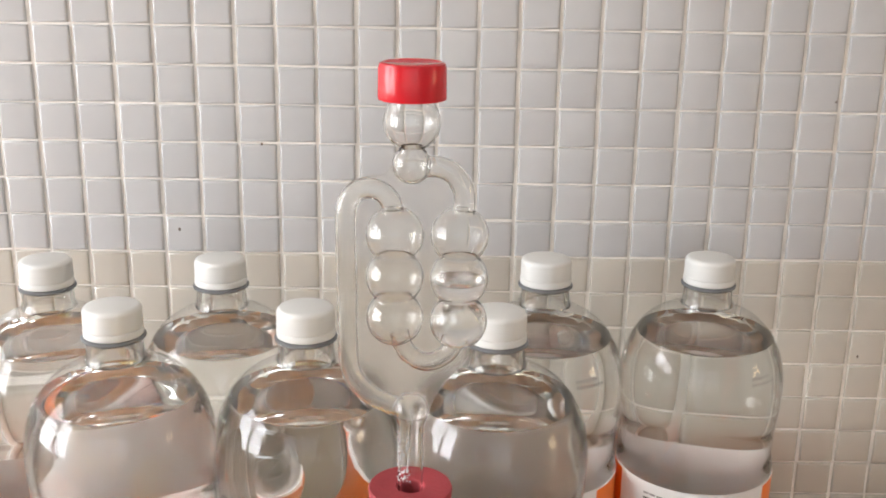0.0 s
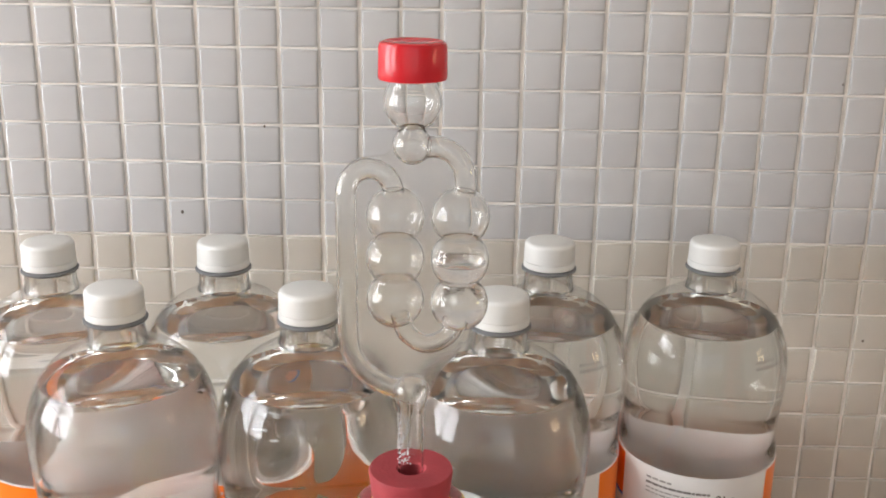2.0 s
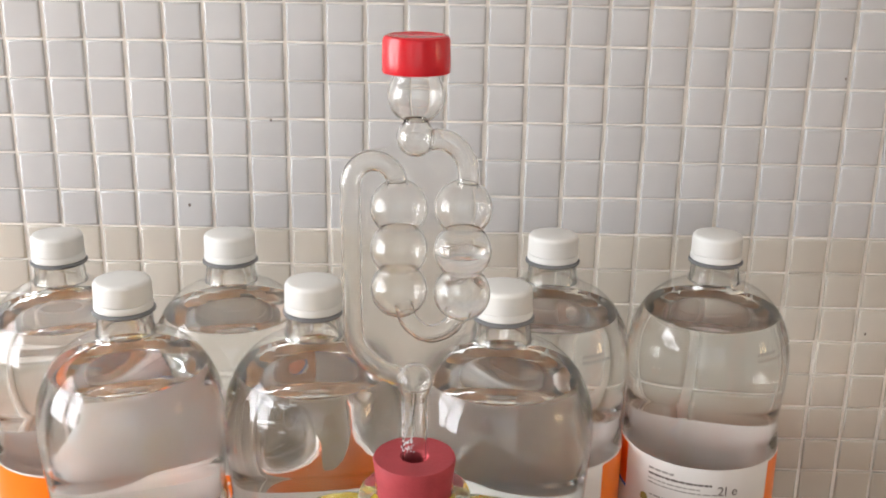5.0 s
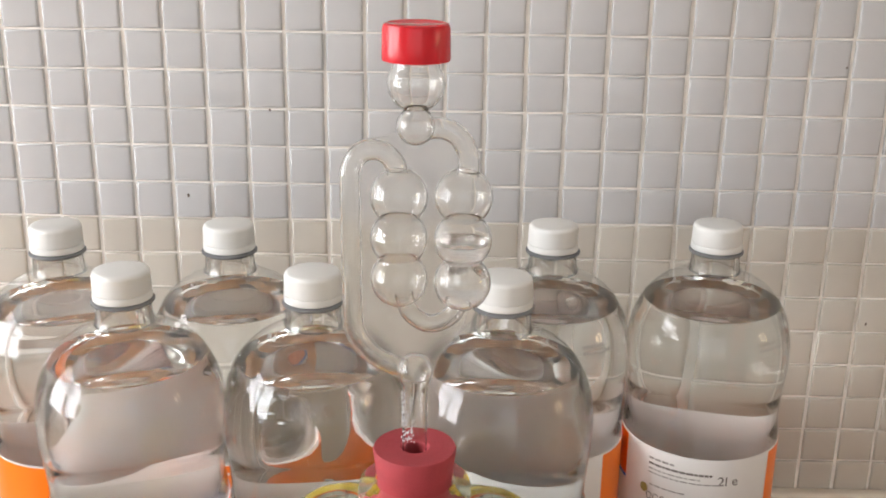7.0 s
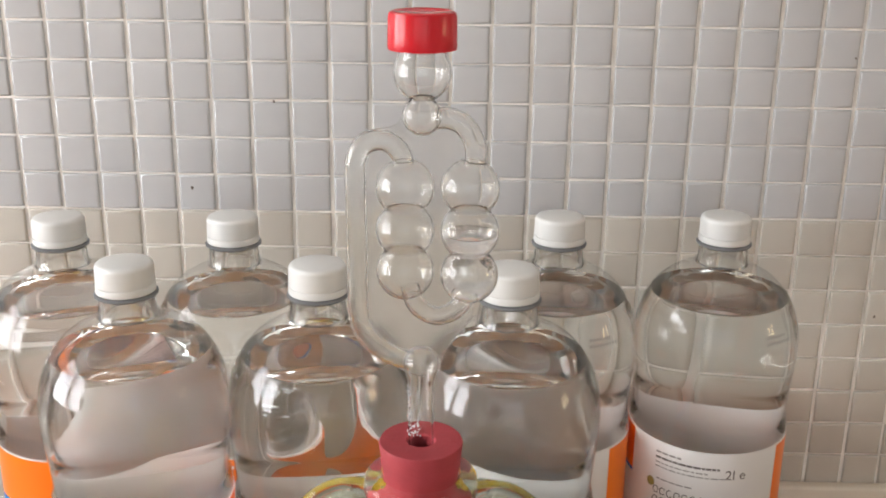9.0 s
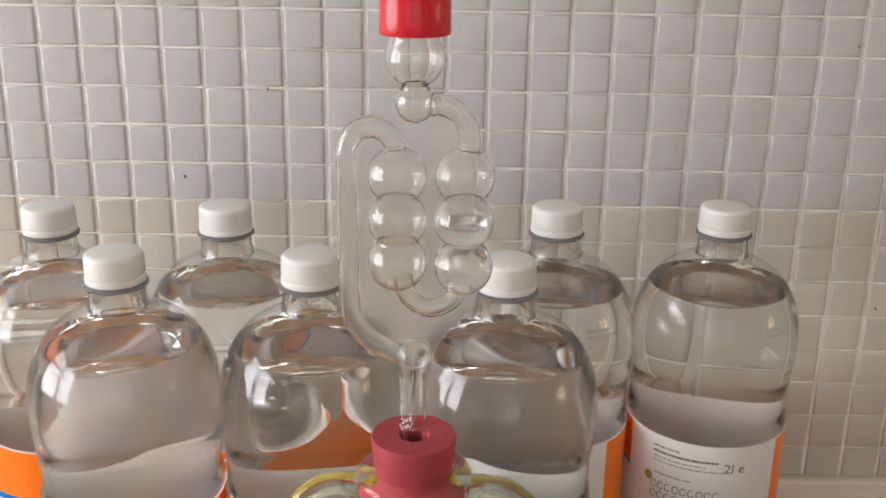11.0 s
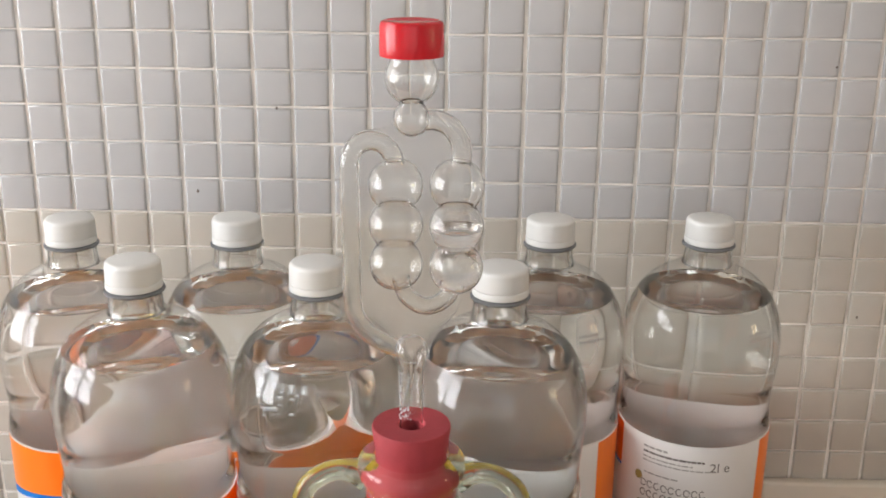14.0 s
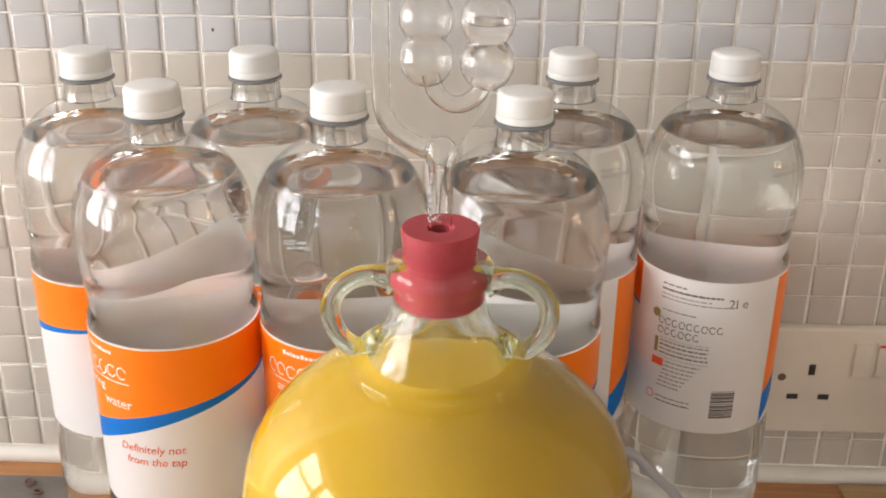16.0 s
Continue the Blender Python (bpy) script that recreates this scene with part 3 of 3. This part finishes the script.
for s in (-1, 1):
    path = smooth_profile([(s * 0.0178, 0, 0.2998), (s * 0.024, 0, 0.3022), (s * 0.033, 0, 0.3012), (s * 0.0412, 0, 0.2950), (s * 0.0440, 0, 0.2860), (s * 0.0415, 0, 0.2765), (s * 0.0350, 0, 0.2702), (s * 0.0295, 0, 0.2704), (s * 0.0252, 0, 0.2716)], 5)
    n = len(path)
    rad = [0.0041 + 0.0022 * max(0, 1 - i / 7) + 0.0018 * max(0, 1 - (n - 1 - i) / 7) for i in range(n)]
    part("handle", tube(B(), path, rad, 24), GLASS, jar, "greenish glass loop handle").visible_shadow = False

# ---- the rubber stopper ----
bung = thing("rubber_stopper", pose(JX, JY, 0), "dark red rubber stopper pushed into the demijohn's neck", "stopper")
part("stopper", lathe(B(), [(0.0115, 0.2900), (0.0127, 0.2906), (0.0129, 0.2959), (0.0133, 0.3029), (0.0138, 0.3079), (0.0139, 0.3102), (0.0154, 0.3223), (0.0150, 0.3232), (0.0055, 0.3232), (0.0049, 0.3226), (0.0047, 0.2906), (0.0115, 0.2900)], 72), RUBBER, bung)

# ---- the airlock ----
air = thing("airlock", pose(0, JY, 0), "clear plastic bubbler airlock with red cap and some water", "airlock")
AX = -0.0050


def stack(cx, zs, r, waist, t=0.0005, top=None, bottom=None):
    """A hollow column of bulbs, outer and inner skin."""
    def prof(shrink):
        out = []
        zt, zb = zs[0], zs[-1]
        for i, zc in enumerate(zs):
            hi = 90 if i == 0 else math.degrees(math.acos(waist / r))
            lo = -90 if i == len(zs) - 1 else -math.degrees(math.acos(waist / r))
            for k in range(19):
                a = radians(hi + (lo - hi) * k / 18)
                out.append((max(0.0, (r - shrink) * math.cos(a)), zc + (r - shrink) * math.sin(a)))
        soft = out[:]
        for _ in range(1):
            soft = [soft[0]] + [((a[0] + 2 * b[0] + c[0]) / 4, (a[1] + 2 * b[1] + c[1]) / 4) for a, b, c in zip(soft, soft[1:], soft[2:])] + [soft[-1]]
        out = soft
        out[0], out[-1] = (0.0, out[0][1]), (0.0, out[-1][1])
        return out
    bm = lathe(B(), prof(0)[::-1], 40, cx)
    lathe(bm, prof(t)[::-1], 40, cx, flip=True)
    return bm


def hollow(path, r, t=0.0005, seg=20):
    bm = tube(B(), path, r, seg, ends=False)
    return tube(bm, path, r - t, seg, ends=False, flip=True)


def xz(pts, steps=5):
    return smooth_profile([(x, 0, z) for x, z in pts], steps)


part("bulb_column", stack(0.0114, (0.4188, 0.4034, 0.3878), 0.0101, 0.0066), AIRLOCK, air)
part("bulb_column", stack(-0.0107, (0.4186, 0.4036, 0.3888), 0.0101, 0.0068), AIRLOCK, air)


def chamber(t):
    """Profile of the upper chamber: a round bulb under the cap, a smaller bulb below it."""
    out = [(0.0076 - t, 0.4690), (0.0077 - t, 0.4665)]
    out += [((0.0097 - t) * math.cos(radians(a)), 0.4573 + (0.0097 - t) * math.sin(radians(a))) for a in range(35, -66, -10)]
    out += [((0.0066 - t) * math.cos(radians(a)), 0.4430 + (0.0066 - t) * math.sin(radians(a))) for a in range(48, -90, -12)]
    return (out + [(0.0, 0.4364 + t)])[::-1]


bm = lathe(B(), chamber(0), 40, AX)
lathe(bm, chamber(0.0007), 40, AX, flip=True)
part("upper_chamber", bm, AIRLOCK, air)
part("right_arm", hollow(xz([(-0.0004, 0.4422), (0.0036, 0.4424), (0.0085, 0.4404), (0.0120, 0.4356), (0.0129, 0.4305), (0.0126, 0.4262)]), 0.0037), AIRLOCK, air)
part("side_tube", hollow(xz([(-0.0112, 0.4262), (-0.0118, 0.4296), (-0.0146, 0.4332), (-0.0190, 0.4348), (-0.0238, 0.4334), (-0.0268, 0.4290), (-0.0274, 0.4220), (-0.0272, 0.3980), (-0.0270, 0.3740), (-0.0253, 0.3662), (-0.0208, 0.3605), (-0.0150, 0.3568), (-0.0085, 0.3545)]), 0.0036), AIRLOCK, air)
part("u_bend", hollow(xz([(-0.0090, 0.3830), (-0.0072, 0.3770), (-0.0035, 0.3735), (0.0005, 0.3722), (0.0050, 0.3735), (0.0088, 0.3770), (0.0105, 0.3830)]), 0.0034), AIRLOCK, air)
bm = lathe(B(), [(0.0047, 0.3000), (0.0047, 0.3460), (0.0050, 0.3485), (0.0062, 0.3512), (0.0066, 0.3540), (0.0058, 0.3572), (0.0036, 0.3595), (0.0, 0.3603)], 40, AX)
lathe(bm, [(0.0039, 0.3000), (0.0039, 0.3462), (0.0042, 0.3488), (0.0054, 0.3514), (0.0058, 0.3540), (0.0050, 0.3567), (0.0031, 0.3587), (0.0, 0.3595)], 40, AX, flip=True)
part("stem", bm, AIRLOCK, air)
bm = B()
outline = smooth_profile([(-0.0300, 0, 0.425), (-0.0294, 0, 0.4320), (-0.0248, 0, 0.4372), (-0.0188, 0, 0.4388), (-0.0140, 0, 0.4396), (-0.0110, 0, 0.4430), (-0.0050, 0, 0.4445), (0.0030, 0, 0.4430), (0.0100, 0, 0.4385), (0.0136, 0, 0.4320),
                          (0.0140, 0, 0.4200), (0.0140, 0, 0.3950), (0.0138, 0, 0.3800), (0.0118, 0, 0.3705), (0.0060, 0, 0.3630), (0.0024, 0, 0.3565), (0.0010, 0, 0.3510), (-0.0050, 0, 0.3488), (-0.0100, 0, 0.3505),
                          (-0.0160, 0, 0.3535), (-0.0230, 0, 0.3580), (-0.0276, 0, 0.3632), (-0.0298, 0, 0.3720), (-0.0300, 0, 0.3900)], 3)
front = [bm.verts.new((p.x, -0.0006, p.z)) for p in outline]
back = [bm.verts.new((p.x, 0.0006, p.z)) for p in outline]
bm.faces.new(front[::-1]), bm.faces.new(back)
for i in range(len(front)):
    j = (i + 1) % len(front)
    bm.faces.new([front[i], front[j], back[j], back[i]])
bmesh.ops.recalc_face_normals(bm, faces=bm.faces)
part("web", bm, WEB, air, "thin clear plastic web", False)
# water held in the lower bulbs
bm = B()
lev = 0.4030
prof = [(0.0, 0.3878 - 0.0094)]
for k in range(1, 13):
    a = radians(-90 + 140 * k / 12)
    if a < math.acos(0.0066 / 0.0101):
        prof.append((0.0094 * math.cos(a), 0.3878 + 0.0094 * math.sin(a)))
prof += [(0.0062, 0.3956), (0.0080, 0.3986), (0.0090, 0.4010), (0.0093, lev), (0.0086, lev - 0.0004), (0.0, lev - 0.0005)]
lathe(bm, prof, 40, 0.0114)
bmesh.ops.recalc_face_normals(bm, faces=bm.faces)
part("trapped_water", bm, LIQ, air, "clear water in the lower bulbs")
rnd = random.Random(3)
bm = B()
for k in range(110):
    turn = radians(rnd.uniform(-85, 0))
    ball(bm, (AX + 0.0047 * math.sin(turn), -0.0047 * math.cos(turn), 0.3265 + 0.0195 * k / 110), rnd.uniform(0.00018, 0.00038), 8, (1, 1, 1.25))
part("droplets", bm, BUBBLE, air, "column of small clinging droplets, coloured pale for their glints")
part("cap", lathe(B(), [(0.0104, 0.4648), (0.0112, 0.4649), (0.0114, 0.4656), (0.0112, 0.4752), (0.0107, 0.4766), (0.0096, 0.4770), (0.0085, 0.4766), (0.0, 0.4765)], 72, AX), RED_CAP, air, "glossy red push-on cap")

for piece in air.children:
    if piece.data.materials[0] in (AIRLOCK, LIQ, WEB):
        piece.visible_shadow = False

# ---- double socket ----
SX, SZ = 0.2235, 0.0470      # lower left corner of the plate
sock = thing("double_socket", pose(SX, 0, SZ), "white plastic double wall socket with switches", "socket")
PT = 0.0095
bm = box(B(), (0, -PT, 0), (0.146, 0.0, 0.086), 0.0025, 3)
part("plate", bm, PLATE, sock)
for k, cx in ((0, 0.0290), (1, 0.1170)):
    # no holes cut: near-black boxes give the shade inside the pin slots
    for name, dx, dz, w, h in (("earth_slot", 0, 0.0530, 0.0045, 0.0085), ("live_slot", -0.0111, 0.0308, 0.0078, 0.0042), ("neutral_slot", 0.0111, 0.0308, 0.0078, 0.0042)):
        part(name, box(B(), (cx + dx - w / 2, -PT - 0.0003, dz - h / 2), (cx + dx + w / 2, -PT + 0.002, dz + h / 2)), SLOT_SHADE, sock, "pin slot drawn as a dark box for its shade", False)
for cx in (0.0620, 0.0780):
    sw = part("switch", box(B(), (cx - 0.0058, -PT - 0.0030, 0.0490), (cx + 0.0058, -PT + 0.001, 0.0755), 0.0012, 2), PLATE, sock, "white rocker switch")
    part("switch_frame", box(B(), (cx - 0.0068, -PT - 0.0006, 0.0475), (cx + 0.0068, -PT + 0.001, 0.0770), 0.0004, 1), PLATE, sw)
    if cx > 0.07:
        part("red_mark", box(B(), (cx - 0.0052, -PT - 0.0033, 0.0735), (cx + 0.0052, -PT - 0.0026, 0.0752)), NEON, sw, "red on mark", False)
part("screw_cover", lathe(B(), [(0.0, 0.0008), (0.0024, 0.0008), (0.0030, 0.0), ], 20), SCREW, sock, "brown screw cover").matrix_local = pose(0.0085, -PT, 0.0465, 90)
plug = thing("plug", pose(SX + 0.117, -PT - 0.0005, SZ + 0.040), "white plug pushed into the wall socket", "plug")
part("plug_body", box(B(), (-0.025, -0.028, -0.025), (0.025, 0, 0.025), 0.008, 4), PLATE, plug)

# ---- on the worktop ----
cable = thing("cable", pose(0, 0, 0), "stiff grey cable arching down to the wooden worktop", "cable")
CORD = [(0.072, -0.112, 0.0040), (0.080, -0.113, 0.050), (0.090, -0.115, 0.090), (0.107, -0.120, 0.1016), (0.123, -0.121, 0.0870), (0.142, -0.123, 0.0680), (0.170, -0.140, 0.030), (0.200, -0.165, 0.0060), (0.250, -0.190, 0.0035), (0.340, -0.200, 0.0035)]
part("sheath", tube(B(), smooth_profile(CORD, 6), 0.0031, 16), CABLE, cable)
mat_ob = part("slate_mat", box(B(), (-0.62, -0.34, 0.0005), (-0.253, -0.030, 0.005), 0.001), SLATE)
tagged(mat_ob, "dark grey mat lying on the wooden worktop", "mat")
board = part("chopping_board", box(B(), (0.285, -0.20, 0.0005), (0.60, -0.012, 0.004), 0.001), OAK_PALE)
tagged(board, "thin pale wooden board lying on the worktop", "board")

BRASS = material("dull_brown_metal", (0.16, 0.10, 0.07), rough=0.35, metal=0.6, spread=0.2)
for rx, ry, tilt in ((-0.314, -0.041, 12), (-0.304, -0.052, -16)):
    ring = [(0.0034 * math.cos(2 * math.pi * k / 24), 0.0034 * math.sin(2 * math.pi * k / 24), 0) for k in range(25)]
    r_ob = part("small_ring", tube(B(), ring, 0.0010, 10, ends=False), BRASS)
    r_ob.matrix_world = pose(rx, ry, 0.0066, tilt, 8, 0)
    tagged(r_ob, "small dull brown metal ring lying on the mat", "ring", "small rings on the mat")

# ---- tiled wall, last ----
PX, PZ, Z_SEAM = 0.0245, 0.02364, 0.3195
wall = structure("wall_north", box(B(), (ROOM_L - 0.2, 0.0006, FLOOR_Z), (ROOM_R + 0.2, 0.15, CEIL_Z)), GROUT, "white mosaic tiled kitchen wall with beige grout")
tagged(part("sealant", tube(B(), [(ROOM_L, -0.0005, 0.0035), (ROOM_R, -0.0005, 0.0035)], 0.0075, 16), SILICONE), "white silicone bead along the worktop", kind="structure")


def tile_rings(w, h):
    """Three rings of a pillowed tile, from its foot to its face."""
    out = []
    for inset, y in ((0.0, 0.0022), (0.0002, -0.0002), (0.0007, -0.0009), (0.0018, -0.0011)):
        out.append([(sx * (w / 2 - inset), y, sz * (h / 2 - inset)) for sx, sz in ((-1, -1), (1, -1), (1, 1), (-1, 1))])
    return out


def tile_faces(base):
    f = []
    for k in range(3):
        for i in range(4):
            j = (i + 1) % 4
            f.append((base + 4 * k + i, base + 4 * k + j, base + 4 * k + 4 + j, base + 4 * k + 4 + i))
    return f + [(base + 12, base + 13, base + 14, base + 15)]


TW, TH = PX - 0.0020, PZ - 0.0010


def finish_tiles(me, mat):
    me.shade_smooth()
    me.set_sharp_from_angle(angle=radians(60))
    me.materials.append(mat)
    return me


# plain white tiles above the seam; below it warm light is put into their colour
tile_meshes = []
for mat in (TILE, TILE_WARM_LIT):
    me = bpy.data.meshes.new("tile")
    me.from_pydata([v for ring in tile_rings(TW, TH) for v in ring], [], tile_faces(0))
    tile_meshes.append(finish_tiles(me, mat))
rnd = random.Random(11)
far = ([], []), ([], [])
for col in range(-30, 31):
    for row in range(-13, 26):
        x, z = (col + 0.5) * PX, Z_SEAM + (row + 0.5) * PZ
        if z - TH / 2 < 0.008:
            continue
        m = pose(x + rnd.gauss(0, 0.00018), rnd.gauss(0, 0.00012), z + rnd.gauss(0, 0.00018), rnd.gauss(0, 0.35), rnd.gauss(0, 0.25), rnd.gauss(0, 0.35))
        if -13 <= col <= 13 and -4 <= row <= 6:
            t = new("tile", tile_meshes[row < 0])
            t.parent = wall
            t.matrix_local = m
        else:
            vs, fs = far[row < 0]
            fs += tile_faces(len(vs))
            vs += [tuple(m @ Vector(v)) for ring in tile_rings(TW, TH) for v in ring]
for (vs, fs), mat, words in zip(far, (TILE, TILE_WARM_LIT), ("white mosaic tiles", "white mosaic tiles with warm light in their colour")):
    me = bpy.data.meshes.new("outer_tiles")
    me.from_pydata(vs, [], fs)
    rest = new("outer_tiles", finish_tiles(me, mat))
    rest.parent = wall
    tagged(rest, words, kind="stuff")

SPECK = material("dark_speck", (0.10, 0.07, 0.05), rough=0.7)
for x, z, r in ((-0.108, 0.390, 0.0007), (-0.162, 0.3345, 0.0009), (0.276, 0.255, 0.0008), (0.242, 0.421, 0.0006)):
    part("speck", ball(B(), (x, -0.0012, z), r, 8, (1, 0.3, 1.4)), SPECK, wall, "small dark fleck")
